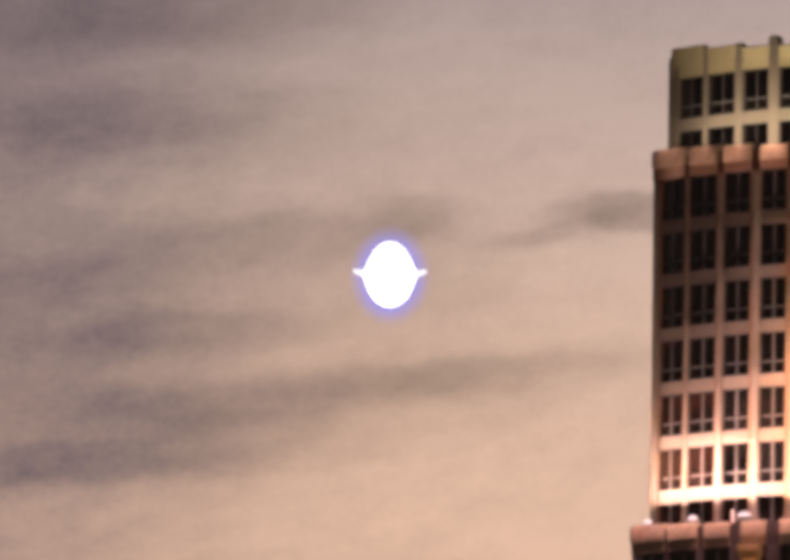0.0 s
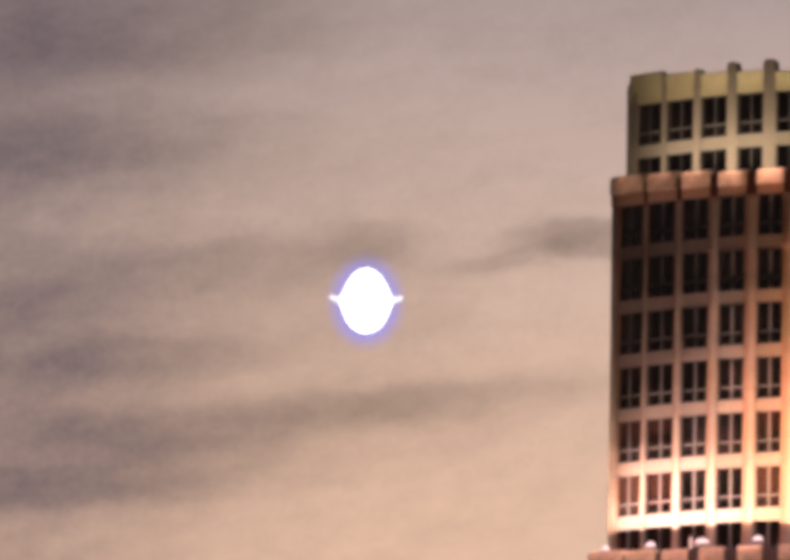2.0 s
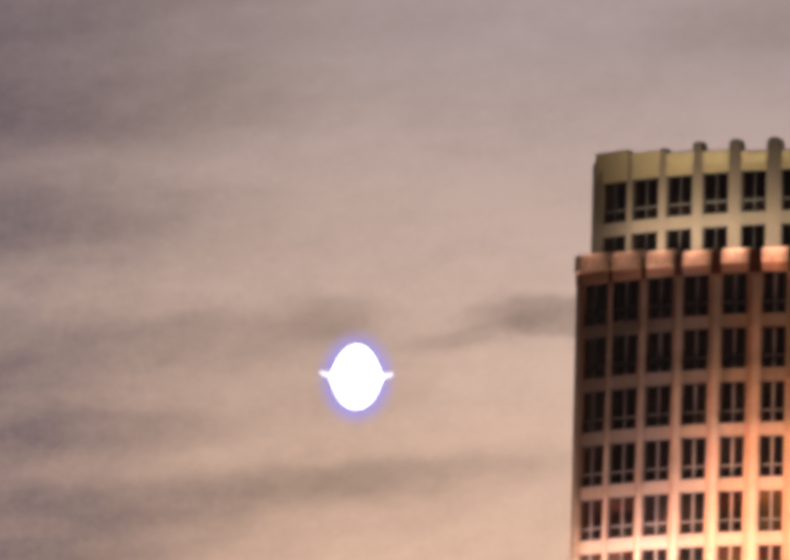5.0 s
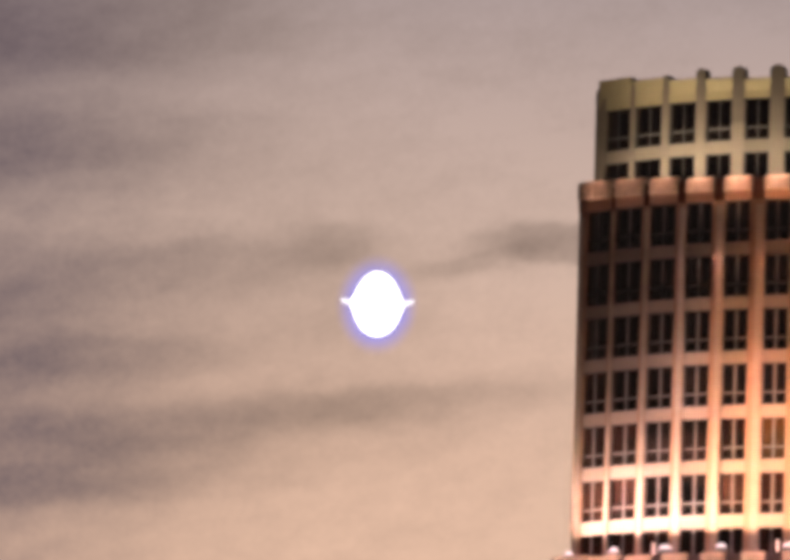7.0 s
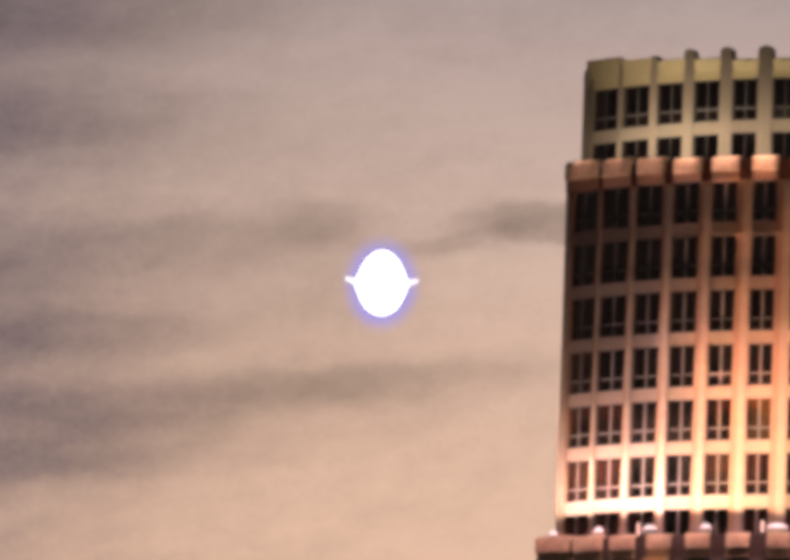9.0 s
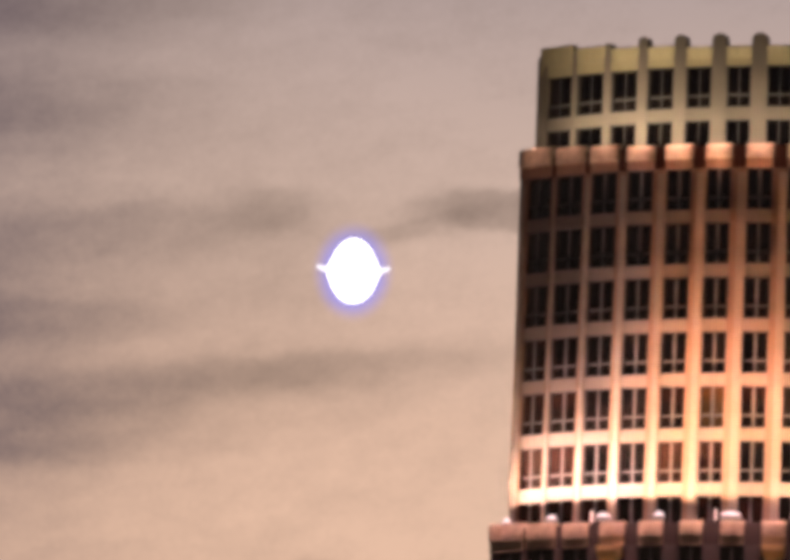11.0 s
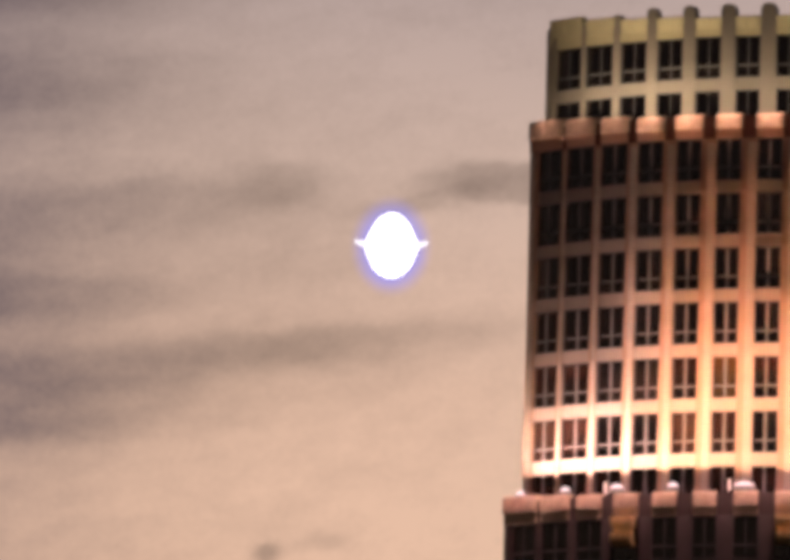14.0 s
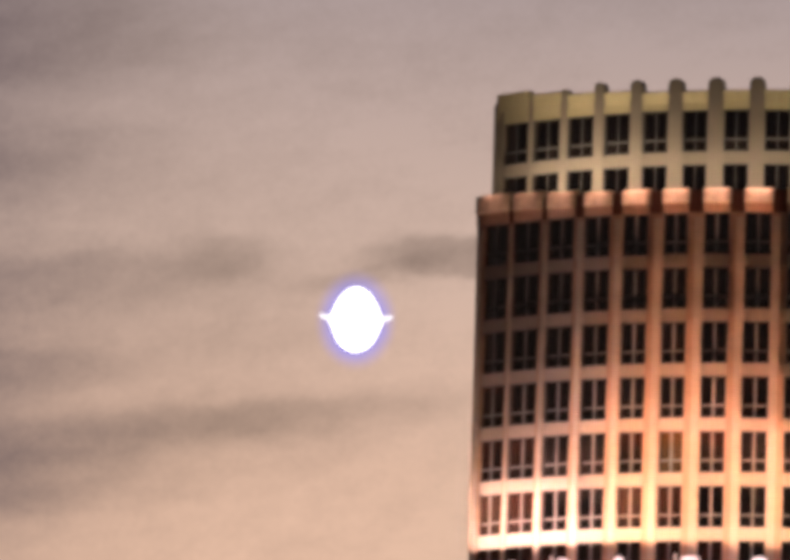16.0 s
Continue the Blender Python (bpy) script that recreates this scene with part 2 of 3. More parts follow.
def lens_glow_material(name, colour, strength, half_width, half_height):
    """Glow of lens and air painted round a bright body of that size: thick at the body, gone at 1.7 times its size."""
    m = bpy.data.materials.new(name)
    m.use_nodes = True
    N, L = m.node_tree.nodes, m.node_tree.links
    N.clear()
    e, t, mix, out = N.new("ShaderNodeEmission"), N.new("ShaderNodeBsdfTransparent"), N.new("ShaderNodeMixShader"), N.new("ShaderNodeOutputMaterial")
    e.inputs[0].default_value, e.inputs[1].default_value = (*colour, 1), strength
    tc, size, dist, fall, noise_tex, mul = (N.new("ShaderNode" + k) for k in ("TexCoord", "Mapping", "VectorMath", "MapRange", "TexNoise", "Math"))
    L.new(tc.outputs["Object"], size.inputs[0]), L.new(tc.outputs["Object"], noise_tex.inputs["Vector"])
    size.inputs["Scale"].default_value = (1 / half_width, 0, 1 / half_height)
    dist.operation = "LENGTH"
    L.new(size.outputs[0], dist.inputs[0]), L.new(dist.outputs["Value"], fall.inputs[0])
    fall.interpolation_type = "SMOOTHSTEP"
    fall.inputs[1].default_value, fall.inputs[2].default_value, fall.inputs[3].default_value, fall.inputs[4].default_value = 0.72, 1.68, 0.86, 0.0
    noise_tex.inputs["Scale"].default_value = 14.0
    mul.operation = "MULTIPLY_ADD"
    L.new(noise_tex.outputs["Fac"], mul.inputs[0])
    mul.inputs[1].default_value, mul.inputs[2].default_value = 0.5, 0.75
    both = N.new("ShaderNodeMath")
    both.operation = "MULTIPLY"
    L.new(fall.outputs[0], both.inputs[0]), L.new(mul.outputs[0], both.inputs[1]), L.new(both.outputs[0], mix.inputs[0])
    L.new(t.outputs[0], mix.inputs[1]), L.new(e.outputs[0], mix.inputs[2]), L.new(mix.outputs[0], out.inputs[0])
    return m


STONE = material("brown_limestone", (0.220, 0.186, 0.174), 0.85, vary=0.2, each=0.12)
# spandrel copy of the limestone, a little darker for the shade on the panels
PANEL = material("shaded_limestone", (0.205, 0.170, 0.159), 0.88, vary=0.24, each=0.14)
# dim side of the piers: shade put into a browner stone colour
JAMB = material("shaded_pier_stone", (0.190, 0.127, 0.100), 0.88, vary=0.22, each=0.12)
# the lower shaft has no floodlight; that darkness is put into this brick colour
STONE_DARK = material("unlit_shaft_brick", (0.088, 0.074, 0.077), 0.9, vary=0.3, each=0.1)
# shade in the slots between parapet blocks, put into two very dark brick colours
GAP_SHADE = material("shaded_gap_red_brick", (0.055, 0.022, 0.016), 0.95, vary=0.3)
GAP_SHADE_LOW = material("shaded_gap_dark_brick", (0.058, 0.045, 0.044), 0.95, vary=0.3)
TERRA = material("pink_terracotta", (0.50, 0.385, 0.325), 0.6, fine=5, coarse=1.7, vary=0.42, tint=(1, 1.03, 0.9), each=0.12)
# dimmer lower half of the parapet blocks: shade put into a darker terracotta
BAND = material("shaded_terracotta", (0.26, 0.16, 0.125), 0.7, vary=0.2, each=0.1)
CREAM = material("cream_terracotta", (0.42, 0.36, 0.25), 0.6, vary=0.18, each=0.12)
FRAME = material("window_frame_paint", (0.080, 0.073, 0.080), 0.6, vary=0.15, bump=0.1)
# the darkness of unlit rooms is put into this near-black colour
ROOM = material("unlit_room_shade", (0.050, 0.036, 0.038), 0.95, vary=0.3, bump=0.0)
BLIND = material("brown_blind", (0.11, 0.058, 0.042), 0.9, fine=30, vary=0.2, bump=0.1)
DRAPE = material("dark_red_drape", (0.060, 0.022, 0.016), 0.95, fine=12, vary=0.35, bump=0.1)
GILT = material("gilded_bronze", (0.74, 0.56, 0.30), 0.5, 0.15, fine=20, vary=0.35, bump=0.5)
ROOFING = material("roof_gravel", (0.10, 0.09, 0.085), 0.95, fine=20, vary=0.3)
ASPHALT = material("asphalt", (0.05, 0.048, 0.046), 0.95, fine=2.0, coarse=0.02, vary=0.4)
SLATE = material("grey_concrete", (0.32, 0.28, 0.28), 0.9, vary=0.3)
HOUSING = material("grey_housing", (0.35, 0.33, 0.32), 0.5, 0.3, vary=0.15, bump=0.05)
GLASS = glass_material()
SHIELD = material("white_paint", (0.75, 0.72, 0.70), 0.5, vary=0.08, bump=0.05)
LENS = glow_material("lamp_lens", (1.0, 0.74, 0.74), 1.5)


# ---- mesh helpers ----
def box(bm, x0, x1, y0, y1, z0, z1, bevel=0.0):
    verts = bmesh.ops.create_cube(bm, size=1)["verts"]
    bmesh.ops.transform(bm, matrix=Matrix.LocRotScale(((x0 + x1) / 2, (y0 + y1) / 2, (z0 + z1) / 2), None, (x1 - x0, y1 - y0, z1 - z0)), verts=verts)
    if bevel:
        edges = list({e for v in verts for e in v.link_edges})
        bmesh.ops.bevel(bm, geom=edges, offset=bevel, segments=1, profile=0.5, affect="EDGES")


def profile(bm, points, x0, x1):
    """A closed outline in y and z, drawn out from x0 to x1."""
    a = [bm.verts.new((x0, y, z)) for y, z in points]
    b = [bm.verts.new((x1, y, z)) for y, z in points]
    n = len(points)
    bm.faces.new(a), bm.faces.new(b[::-1])
    for i in range(n):
        bm.faces.new((a[i], b[i], b[(i + 1) % n], a[(i + 1) % n]))
    bmesh.ops.recalc_face_normals(bm, faces=bm.faces)


def mesh(name, bm, mat):
    me = bpy.data.meshes.new(name)
    bm.to_mesh(me)
    bm.free()
    me.materials.append(mat)
    return me


def child(name, me, parent, m=None, label=""):
    ob = new(name, me)
    ob.parent = parent
    if m is not None:
        ob.matrix_basis = m
    return tagged(ob, label)


def part(name, bm, mat, parent, label="", m=None):
    return child(name, mesh(name, bm, mat), parent, m, label)


def boxes(*dims, bevel=0.0):
    bm = bmesh.new()
    for d in dims:
        box(bm, *d, bevel=bevel)
    return bm


KEEP = {}


def shared(key, make, mat):
    if key not in KEEP:
        KEEP[key] = mesh(key[0], make(), mat)
    return KEEP[key]


# ---- ground ----
def ground():
    bm = bmesh.new()
    bmesh.ops.create_circle(bm, cap_ends=True, cap_tris=False, segments=96, radius=4500)
    ob = new("ground", mesh("ground", bm, ASPHALT))
    tagged(ob, "dark open ground of asphalt running to the horizon", "ground", kind="structure")


ground()

# ---- tower ----
tower = new("tower_building")
tower.matrix_basis = Matrix.Translation((CX, CY, 0)) @ Matrix.Rotation(-AZ, 4, "Z")
tagged(tower, "floodlit stepped stone tower with a bowed front and dark windows", "skyscraper")


def pilaster(k_left, z0, z1, mat, ox, oy, round_top=False):
    """The rib between column k_left and the next."""
    w = round(R * radians(STEP) - (wide(max(k_left, 1)) + wide(k_left + 1)) / 2, 2)
    if k_left == 0:
        w = 0.95 if round_top else 0.62
    if k_left == COLS:
        w = 0.9

    def make():
        bm = bmesh.new()
        h = z1 - z0
        if round_top:
            n, rad = 6, w * 0.42
            side = [(-w / 2, 0), (w / 2, 0), (w / 2, h - rad)] + [(w / 2 - rad + rad * math.cos(i * math.pi / 2 / n), h - rad + rad * math.sin(i * math.pi / 2 / n)) for i in range(1, n + 1)]
            side += [(-w / 2 + rad - rad * math.sin(i * math.pi / 2 / n), h - rad + rad * math.cos(i * math.pi / 2 / n)) for i in range(0, n + 1)]
            a = [bm.verts.new((x, -PROUD, z)) for x, z in side]
            b = [bm.verts.new((x, 0.5, z)) for x, z in side]
            bm.faces.new(a), bm.faces.new(b[::-1])
            for i in range(len(side)):
                bm.faces.new((a[i], b[i], b[(i + 1) % len(side)], a[(i + 1) % len(side)]))
            bmesh.ops.recalc_face_normals(bm, faces=bm.faces)
        else:
            if mat is STONE:
                # each storey's face leans back a little and starts again at the next
                face, z = [], M_TOP - FLOOR * 7 - z0
                while z < h - 0.1:
                    lo_z, hi_z = max(z, 0.0), min(z + FLOOR - 0.05, h)
                    if hi_z > lo_z:
                        face += [(-PROUD - 0.06, lo_z), (-PROUD + 0.08, hi_z)]
                    z += FLOOR
                profile(bm, face + [(0.5, h), (0.5, 0)], -w / 2, w / 2)
            else:
                box(bm, -w / 2, w / 2, -PROUD, 0.5, 0, h, bevel=0.05)
        return bm

    at = k_left + 0.5
    if k_left == 0:
        at = 0.5 - 0.06 if round_top else 0.54
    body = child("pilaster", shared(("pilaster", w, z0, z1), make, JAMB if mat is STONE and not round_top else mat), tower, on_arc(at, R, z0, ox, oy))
    if not round_top:
        h = z1 - z0
        lo, hi = (-0.28, 0.28)
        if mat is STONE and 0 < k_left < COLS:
            # the pier's lit side, towards the middle of the bow, put in as a paler shaft
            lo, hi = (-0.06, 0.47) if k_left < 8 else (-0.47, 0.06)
        child("rib", shared(("rib", w, h, lo), lambda: boxes((w * lo, w * hi, -PROUD - 0.065, -PROUD + 0.03, 0.3, h - 0.35), bevel=0.03), mat), body, None, "stone rib, paler to show the lit side of the pier" if mat is STONE else "")
    return body


def window(k, top, ox, oy, height=WIN_H, cover="", sill=None, bar=0.12):
    """Paired casements over two low lights, set back in the wall."""
    w = wide(k)
    fr = 0.04
    split = height * (1 - 0.70)

    def ring_mesh():
        bm = bmesh.new()
        outer, inner = [(-w / 2, 0), (w / 2, 0), (w / 2, -height), (-w / 2, -height)], [(-w / 2 + fr, -fr), (w / 2 - fr, -fr), (w / 2 - fr, -height + fr), (-w / 2 + fr, -height + fr)]
        lip = [(x, z - 0.045 if z > -1 else z) for x, z in inner]     # the head's front edge drops to hide its underside from the camera
        loops = [[bm.verts.new((x, y, z)) for x, z in o] for o, y in ((outer, 0.005 - RECESS), (lip, 0.005 - RECESS), (inner, 0.08), (outer, 0.08))]
        for a, b in zip(loops, loops[1:] + loops[:1]):
            for i in range(4):
                bm.faces.new((a[i], a[(i + 1) % 4], b[(i + 1) % 4], b[i]))
        bmesh.ops.recalc_face_normals(bm, faces=bm.faces)
        return bm

    ob = child("window", shared(("window", w, height), ring_mesh, FRAME), tower, on_arc(k, R - RECESS, top, ox, oy))
    child("mullion", shared(("mullion", height, bar), lambda: boxes((-bar / 2, bar / 2, -0.035, 0.07, -height + fr, -fr), bevel=0.015), FRAME), ob)
    rail_w = w / 2 - fr - bar / 2
    rail = shared(("transom", w, height, bar), lambda: boxes((-rail_w / 2, rail_w / 2, -0.03, 0.07, -0.055, 0.055), bevel=0.015), FRAME)
    for s in (-1, 1):
        child("transom", rail, ob, pose(s * (bar + rail_w) / 2, 0, -height + split))
    child("sill", shared(("sill", w, sill.name), lambda: boxes((-w / 2 + 0.005, w / 2 - 0.005, -0.03, 0.06, 0.01, 0.05), bevel=0.015), sill), ob, pose(0, 0, -height + 0.004))
    pw = (w - 2 * fr - bar) / 2
    hi, lo = height - fr - split - 0.06, split - 0.06 - fr
    big = shared(("pane", w, height, bar, "upper"), lambda: boxes((-pw / 2, pw / 2, 0, 0.012, -hi / 2, hi / 2)), GLASS)
    small = shared(("pane", w, height, bar, "lower"), lambda: boxes((-pw / 2, pw / 2, 0, 0.012, -lo / 2, lo / 2)), GLASS)
    for s in (-1, 1):
        for me, zc in ((big, -fr - hi / 2), (small, -height + fr + lo / 2)):
            pane = child("pane", me, ob, pose(s * (bar / 2 + pw / 2), 0.02, zc))
            pane.visible_shadow = False
    if cover:
        mat = {"blind": BLIND, "drape": DRAPE, "curtain": CURTAIN_LIT}[cover]
        drop = height * 0.97
        cloth = shared((cover, w), lambda: folds(w - 2 * fr, drop), mat)
        child("blind" if cover == "blind" else "curtain", cloth, ob, pose(0, 0.2, -fr / 2), {"blind": "brown lowered blind", "drape": "dark red drawn curtain", "curtain": "patterned curtain given its own glow for the lit room behind"}[cover])
    return ob


def folds(w, h):
    bm = bmesh.new()
    n = 24
    front = [(-w / 2 + w * i / n, 0.025 * math.cos(i * math.pi / 1.5)) for i in range(n + 1)]
    a = [bm.verts.new((x, y, 0)) for x, y in front] + [bm.verts.new((x, y + 0.02, 0)) for x, y in front[::-1]]
    b = [bm.verts.new((v.co.x, v.co.y, -h)) for v in a]
    m = len(a)
    bm.faces.new(a), bm.faces.new(b[::-1])
    for i in range(m):
        bm.faces.new((a[i], a[(i + 1) % m], b[(i + 1) % m], b[i]))
    bmesh.ops.recalc_face_normals(bm, faces=bm.faces)
    return bm


CURTAIN_LIT = material("glowing_curtain", (0.20, 0.12, 0.045), 0.9, fine=7, coarse=3, vary=0.7, bump=0.0)
# lamplight of the room is put into the cloth as a weak glow
bsdf = CURTAIN_LIT.node_tree.nodes["Principled BSDF"]
bsdf.inputs["Emission Color"].default_value, bsdf.inputs["Emission Strength"].default_value = (0.8, 0.42, 0.12, 1), 0.12


def spandrel(k, z0, z1, ox, oy, mat):
    """The wall panel under a window, between two ribs."""
    w = wide(k) + 0.1
    h = round(z1 - z0, 3)

    def make():
        bm = bmesh.new()
        profile(bm, [(0.0, 0), (0.036, h), (0.42, h), (0.42, 0)], -w / 2, w / 2)
        return bm

    return child("spandrel", shared(("spandrel", w, h, mat.name), make, mat), tower, on_arc(k, R, z0, ox, oy))


def coping(k, z0, z1, ox, oy, mat, lower, out=0.30, label=""):
    """A parapet block over a window: a fascia below, a heavier rounded head above."""
    w = wide(k) + (0.1 if k < 3 else -0.14 if oy < 0 else 0.12)
    h = round(z1 - z0, 3)

    mid, b = h * 0.40, 0.08 if mat is CREAM else 0.26
    flare = 0.14 if mat is CREAM else 0.0     # the crown's blocks lean outwards
    x0 = -w / 2 - (0.5 if k == 1 else 0)

    def cap():
        # two bowed lobes with a shallow groove between them
        bm = bmesh.new()
        x1, c = w / 2, (x0 + w / 2) / 2
        stations = ((x0, 0.20), (x0 + 0.07, 0.08), (x0 + 0.22, 0.0), ((x0 + c) / 2, -0.03), (c - 0.14, 0.01), (c, 0.07), (c + 0.14, 0.01), ((x1 + c) / 2, -0.03), (x1 - 0.22, 0.0), (x1 - 0.07, 0.08), (x1, 0.20))
        rings = []
        for x, inset in stations:
            y = inset - out
            head = [(y, mid), (y - flare, h - b)] + [(y - flare + b - b * math.cos(i * math.pi / 10), h - b + b * math.sin(i * math.pi / 10)) for i in range(1, 6)] + [(0.35, h), (0.35, mid)]
            rings.append([bm.verts.new((x, *p)) for p in head])
        for r0, r1 in zip(rings, rings[1:]):
            for i in range(len(r0)):
                n = (i + 1) % len(r0)
                bm.faces.new((r0[i], r1[i], r1[n], r0[n]))
        bm.faces.new(rings[0]), bm.faces.new(rings[-1][::-1])
        bmesh.ops.recalc_face_normals(bm, faces=bm.faces)
        return bm

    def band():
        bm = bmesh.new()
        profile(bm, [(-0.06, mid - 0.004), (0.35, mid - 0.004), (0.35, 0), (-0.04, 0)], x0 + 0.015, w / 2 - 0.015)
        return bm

    block = child("parapet_block", shared(("parapet_block", w, h, mat.name, k == 1), cap, mat), tower, on_arc(k, R, z0, ox, oy), label)
    child("band", shared(("band", w, h, k == 1, lower.name), band, lower), block, None, "" if lower is mat else "lower band of the block, darkened to show its shade")
    return block


def arc_mass(name, r, z0, z1, ox, oy, mat, label=""):
    """The tower's body at one tier: the bowed front at radius r, straight flanks and a straight back."""
    bm = bmesh.new()
    a0, a1 = theta(0.44), theta(COLS + 0.56)
    n = 60
    ring = []
    for i in range(n + 1):
        a = radians(a0 + (a1 - a0) * i / n)
        ring.append((ox + r * math.sin(a), oy - r * math.cos(a)))
    # flanks run straight back, a little drawn in
    rx, lx = ring[-1][0] - 0.3, ring[0][0] + 0.3
    ring += [(rx, oy + 8.0), (lx, oy + 8.0)]
    lo = [bm.verts.new((x, y, z0)) for x, y in ring]
    hi = [bm.verts.new((x, y, z1)) for x, y in ring]
    m = len(ring)
    bm.faces.new(lo[::-1]), bm.faces.new(hi)
    for i in range(m):
        bm.faces.new((lo[i], lo[(i + 1) % m], hi[(i + 1) % m], hi[i]))
    bmesh.ops.recalc_face_normals(bm, faces=bm.faces)
    return part(name, bm, mat, tower, label)


# tier: name, setback steps, window-head heights from the top, parapet foot, parapet top, foot of the wall
M_TOP, L_TOP, U_TOP = 98.50, 73.80, 105.50
# the end blocks are raised to fit the parapet's outline in the camera's view
HEAD_RISE = {1: {1: 0.74, 2: 0.46, 3: 0.22, 4: 0.14}, 0: {1: 0.42, 2: 0.30, 3: 0.16}, -1: {1: 0.24, 2: 0.12}}


def tier(step, heads, foot, block0, block1, stone, block_mat, finial=0.0, covers={}):
    ox, oy = SET_X * step, SET_Y * step
    for k in range(0, COLS + 1):
        pilaster(k, foot, block1 + (finial if k > 2 else 0.6 if k == 2 else 0.3) if finial else block0, stone, ox, oy, round_top=finial > 0)
    for k in range(1, COLS + 1):
        for n, z in enumerate(heads):
            window(k, z, ox, oy, cover=covers.get((k, n + 1), ""), sill=stone, bar=0.17 if step == 0 else 0.06)
            low = heads[n + 1] if n + 1 < len(heads) else foot
            if z - WIN_H - low > 0.1:
                spandrel(k, low, z - WIN_H, ox, oy, PANEL if step == 0 else stone)
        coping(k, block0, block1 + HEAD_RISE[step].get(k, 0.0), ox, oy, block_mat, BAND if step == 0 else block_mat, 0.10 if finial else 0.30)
    # the shade-coloured wall between the parapet blocks, and a near-black core for the unlit rooms behind the windows
    arc_mass("roof_slab", R - 0.32, block0 + 0.06, block0 + 0.30, ox, oy, ROOFING)
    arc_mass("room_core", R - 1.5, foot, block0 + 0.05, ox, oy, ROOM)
    # plain flanks and back that close the tier
    left, right = (R * math.sin(radians(theta(k))) + ox for k in (0.44, COLS + 0.56))
    for x, k in ((left + 0.08, 0.44), (right - 0.38, COLS + 0.56)):
        y0 = oy - R * math.cos(radians(theta(k))) + 0.9
        part("side_wall", boxes((x, x + 0.3, y0, oy + 8.3, foot + 0.02, block1 - 0.2)), stone, tower)
    part("back_wall", boxes((left + 0.385, right - 0.385, oy + 8.02, oy + 8.32, foot + 0.02, block1 - 0.2)), stone, tower)
    for k in (0.44, COLS + 0.56):
        child("flank_wall", shared(("flank_wall", foot, block0), lambda: boxes((-0.12, 0.12, -0.1, 1.8, 0.01, block0 - foot - 0.01)), stone), tower, on_arc(k, R, foot, ox, oy))
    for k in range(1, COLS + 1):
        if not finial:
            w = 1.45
            child("parapet_infill", shared(("parapet_infill", step), lambda: boxes((-w / 2, w / 2, 0.0, 0.22, 0, block1 - block0 - 0.12)), GAP_SHADE if step == 0 else GAP_SHADE_LOW), tower, on_arc(k + 0.5, R, block0 + 0.004, ox, oy))


# upper tier
tier(1, [U_TOP - 3.55 * n for n in range(2)], 98.72, U_TOP + 0.02, U_TOP + 1.26, STONE, CREAM, finial=0.85)
# main shaft
tier(0, [M_TOP - FLOOR * n for n in range(7)], 73.96, M_TOP, M_TOP + 1.56, STONE, TERRA,
     covers={(1, 4): "drape", (1, 5): "drape", (1, 6): "blind", (1, 7): "drape", (2, 5): "drape", (2, 6): "drape", (2, 7): "drape", (3, 7): "drape",
             (5, 5): "drape", (5, 6): "blind", (6, 5): "curtain", (6, 6): "drape", (7, 5): "drape", (6, 7): "drape", (7, 7): "drape", (8, 4): "drape"})
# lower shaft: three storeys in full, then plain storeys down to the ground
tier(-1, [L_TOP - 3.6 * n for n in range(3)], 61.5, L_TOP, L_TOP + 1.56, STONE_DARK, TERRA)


def base_storeys():
    ox, oy = -SET_X, -SET_Y
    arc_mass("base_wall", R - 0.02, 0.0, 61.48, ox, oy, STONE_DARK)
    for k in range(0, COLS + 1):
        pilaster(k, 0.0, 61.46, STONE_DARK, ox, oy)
    glazing = bmesh.new()
    for k in range(1, COLS + 1):
        for n in range(16):
            w, z = wide(k), 60.0 - 3.7 * n
            before = set(glazing.verts)
            box(glazing, -w / 2, w / 2, -0.03, 0.05, z - 2.3, z)
            bmesh.ops.transform(glazing, matrix=on_arc(k, R, 0, ox, oy), verts=[v for v in glazing.verts if v not in before])
    tagged(part("lower_glazing", glazing, ROOM, tower, "rows of unlit dark windows"), kind="stuff")


base_storeys()


def ornament(k):
    """A gilded bracket below a block of the lower parapet."""
    bm = bmesh.new()
    profile(bm, [(-0.74, 0), (0.02, 0), (0.02, -0.75), (-0.52, -0.75), (-0.74, -0.35)], -0.72, 0.72)
    profile(bm, [(-0.56, -0.78), (0.02, -0.78), (0.02, -1.05), (-0.52, -1.05)], -0.6, 0.6)
    profile(bm, [(-0.86, -1.08), (0.02, -1.08), (0.02, -1.9), (-0.34, -1.9), (-0.80, -1.6)], -0.66, 0.66)
    for s in (-0.4, 0.0, 0.4):
        box(bm, s - 0.13, s + 0.13, -0.98, -0.78, -1.55, -1.15, bevel=0.05)
    part("bracket", bm, GILT, tower, "gilded carved bracket", on_arc(k, R, L_TOP - 0.02, -SET_X, -SET_Y))


for k in (4, 8, 12):
    ornament(k)


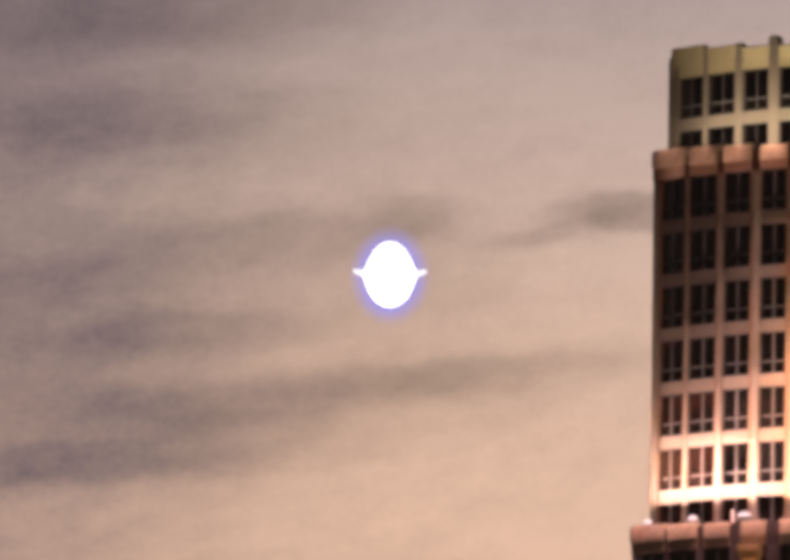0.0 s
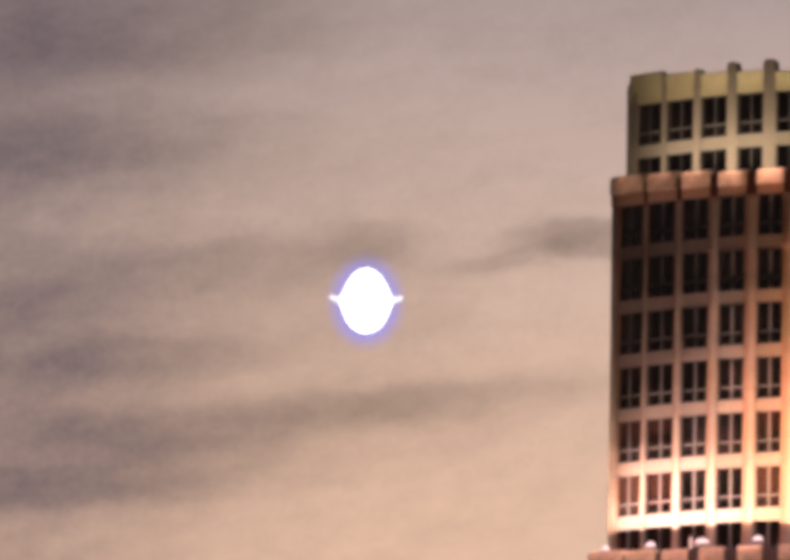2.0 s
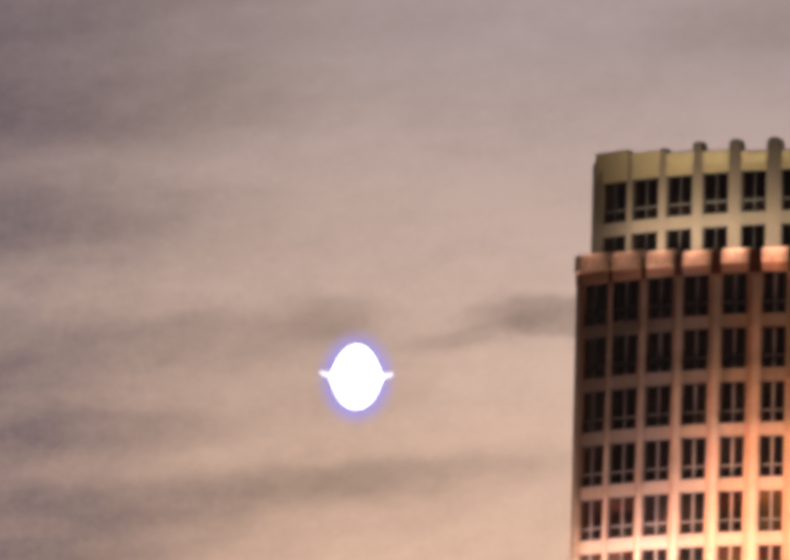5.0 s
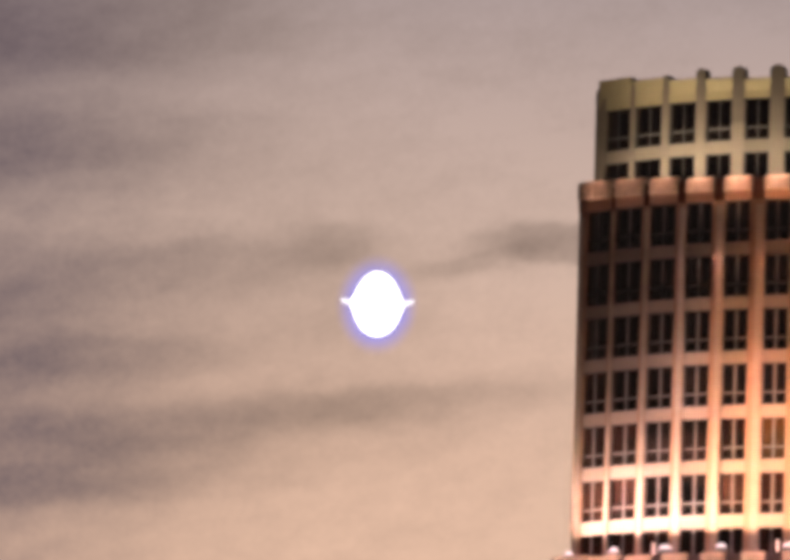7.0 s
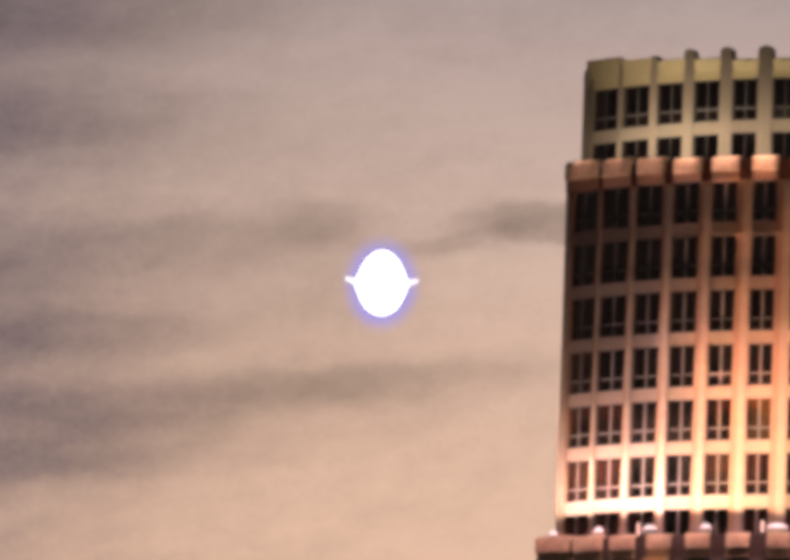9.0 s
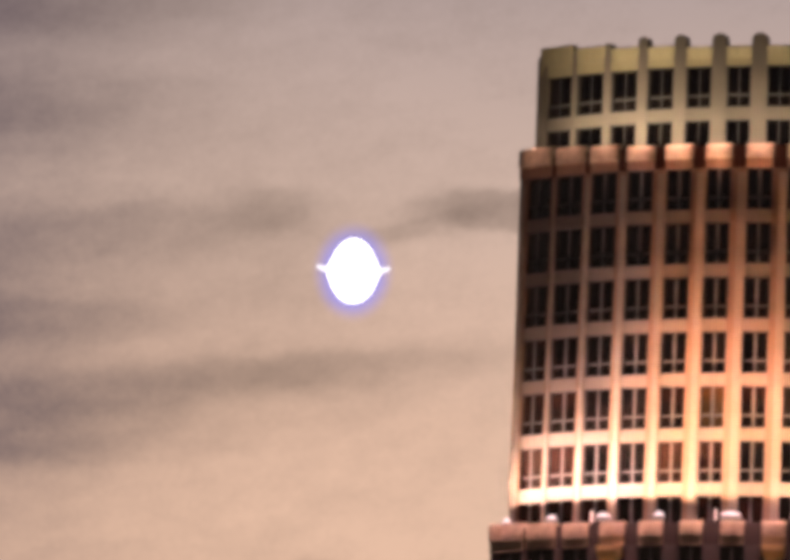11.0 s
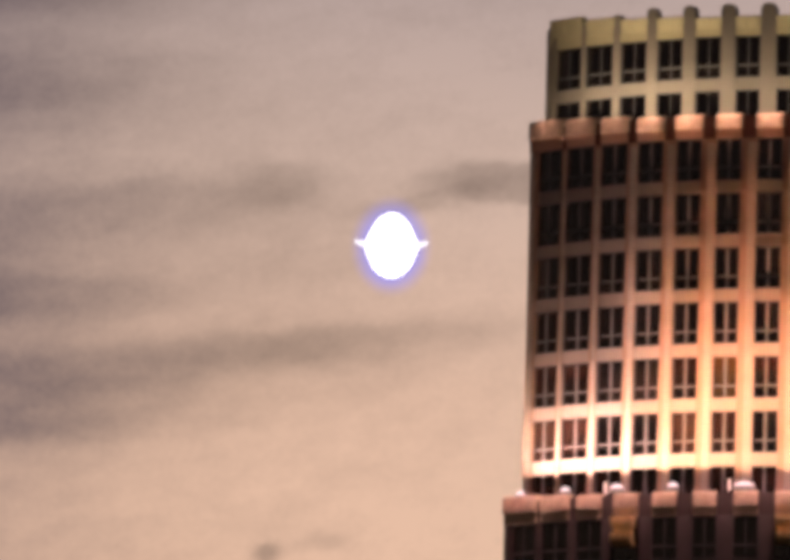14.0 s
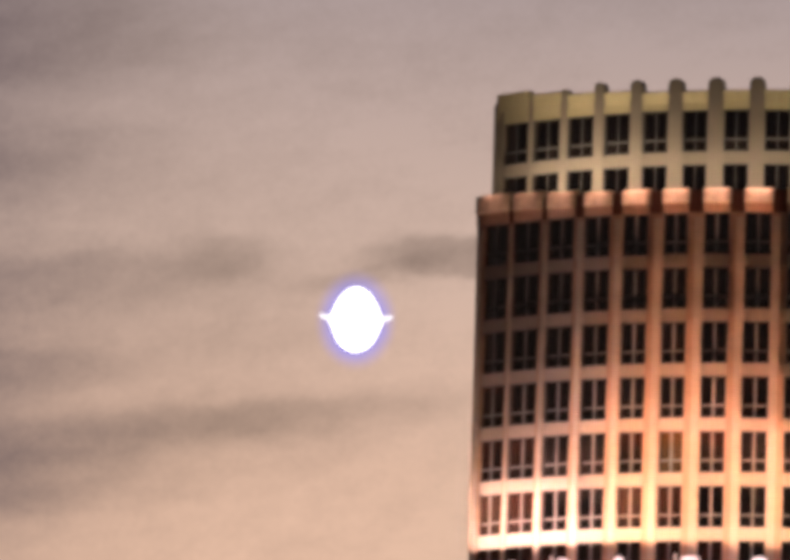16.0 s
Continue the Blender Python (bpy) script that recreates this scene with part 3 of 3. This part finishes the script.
# ---- floodlights standing on the lower terrace's parapet ----
def floodlight(k, width, post):
    base = new("floodlight")
    base.matrix_basis = Matrix.Translation((CX, CY, 0)) @ Matrix.Rotation(-AZ, 4, "Z") @ on_arc(k, R, L_TOP + 1.56, -SET_X, -SET_Y)
    tagged(base, "bright white floodlight on the stone parapet of the tower", "floodlight", "parapet floodlights")
    part("foot", boxes((-0.16, 0.16, -0.12, 0.12, 0, 0.05), bevel=0.01), HOUSING, base)
    part("yoke", boxes((-width / 2 - 0.04, -width / 2 - 0.01, -0.05, 0.05, 0.05, 0.42), (width / 2 + 0.01, width / 2 + 0.04, -0.05, 0.05, 0.05, 0.42), (-width / 2 - 0.04, width / 2 + 0.04, -0.05, 0.05, 0.05, 0.08)), HOUSING, base)
    bm = bmesh.new()
    profile(bm, [(-0.16, 0.12), (0.12, 0.12), (0.2, 0.3), (-0.22, 0.3)], -width / 2, width / 2)
    head = part("head", bm, HOUSING, base)
    bm = bmesh.new()
    bmesh.ops.create_uvsphere(bm, u_segments=20, v_segments=12, radius=1)
    bmesh.ops.bisect_plane(bm, geom=bm.verts[:] + bm.edges[:] + bm.faces[:], plane_co=(0, 0, 0), plane_no=(0, 0, -1), clear_outer=True)
    bmesh.ops.transform(bm, matrix=Matrix.Translation((0, -0.01, 0.304)) @ Matrix.Diagonal((width / 2, 0.2, 0.30, 1)), verts=bm.verts)
    part("lens", bm, LENS, head, "glowing domed lens")
    if post:
        part("shield", boxes((post * (width / 2 + 0.3) - 0.1, post * (width / 2 + 0.3) + 0.1, -0.08, -0.04, 0.0, 0.75), bevel=0.015), SHIELD, base, "white painted upright shield")


for k, width, post in ((0.9, 0.7, 0), (2.3, 0.75, 0), (3.75, 1.0, -1), (5.2, 0.7, 0), (6.95, 1.3, -1), (8.6, 1.1, 0), (10.5, 1.1, 0)):
    floodlight(k, width, post)


# ---- the dark block far off ----
def far_block():
    ob = new("apartment_building")
    ob.matrix_basis = pose(-35.7, 660, 0, 0, 0, 3)
    tagged(ob, "grey concrete unlit flat-roofed building standing behind the tower", "building")
    part("wall", boxes((-12, 12, -9, 9, 0, 73.9)), SLATE, ob)
    part("roof", boxes((-12.3, 12.3, -9.3, 9.3, 73.904, 74.8), bevel=0.25), SLATE, ob)
    me = mesh("window", boxes((-0.7, 0.7, -0.06, 0.06, -0.9, 0.9)), ROOM)
    for i in range(8):
        for j in range(6):
            child("window", me, ob, pose(-10.2 + i * 2.9, -9.02, 72.5 - 3.4 * j))


far_block()


# ---- the glowing craft ----
def craft():
    ob = new("flying_light")
    # distance and size fit the camera's view together with its sideways slide
    ob.matrix_basis = pose(-0.362, 40.17, 7.575, 0, 0, 0)
    tagged(ob, "glowing white flying light with thin upturned wings and violet halo", "drone")
    core, edge = glow_material("white_glow", (1.0, 0.97, 1.0), 3.0), glow_material("wing_glow", (1.0, 0.93, 1.0), 1.25)
    bm = bmesh.new()
    bmesh.ops.create_uvsphere(bm, u_segments=40, v_segments=28, radius=1)
    for v in bm.verts:
        s = 1.0 - 0.12 * max(0, v.co.z)
        flare = 0.1 * math.exp(-(v.co.z / 0.22) ** 2)
        v.co = Vector((v.co.x * 0.105 * (s + flare), v.co.y * 0.09, v.co.z * 0.140))
    body = part("body", bm, core, ob, "white glowing body")
    for f in body.data.polygons:
        f.use_smooth = True
    for s in (-1, 1):
        bm = bmesh.new()
        n, rings = 14, []
        for i in range(n + 1):
            q = i / n
            x, z, h, d = 0.05 + 0.108 * q, -0.004 + 0.02 * q * q, 0.034 * (1 - q) ** 2 + 0.0095, 0.05 * (1 - q) + 0.012
            if i == n:
                h, d = h * 0.45, d * 0.45     # rounded tip
            rings.append([bm.verts.new((s * x, d * math.cos(a), z + h * math.sin(a))) for a in [j * math.pi / 5 for j in range(10)]])
        for a, b in zip(rings, rings[1:]):
            for j in range(10):
                bm.faces.new((a[j], a[(j + 1) % 10], b[(j + 1) % 10], b[j]))
        bm.faces.new(rings[0]), bm.faces.new(rings[-1])
        bmesh.ops.recalc_face_normals(bm, faces=bm.faces)
        part("wing", bm, edge, ob, "thin pale wing curving up to its tip")
    # lens glow painted on a violet emissive shell, open behind, that thins outwards
    bm = bmesh.new()
    bmesh.ops.create_uvsphere(bm, u_segments=64, v_segments=48, radius=1)
    bmesh.ops.delete(bm, geom=[v for v in bm.verts if v.co.y < -1e-4], context="VERTS")
    for v in bm.verts:
        v.co = Vector((v.co.x * 0.20, v.co.y * 0.05, v.co.z * 0.24))
    part("halo", bm, lens_glow_material("violet_lens_glow", (0.34, 0.33, 1.0), 1.0, 0.112, 0.138), ob, "violet glow of lens and air painted on a thin shell")


craft()
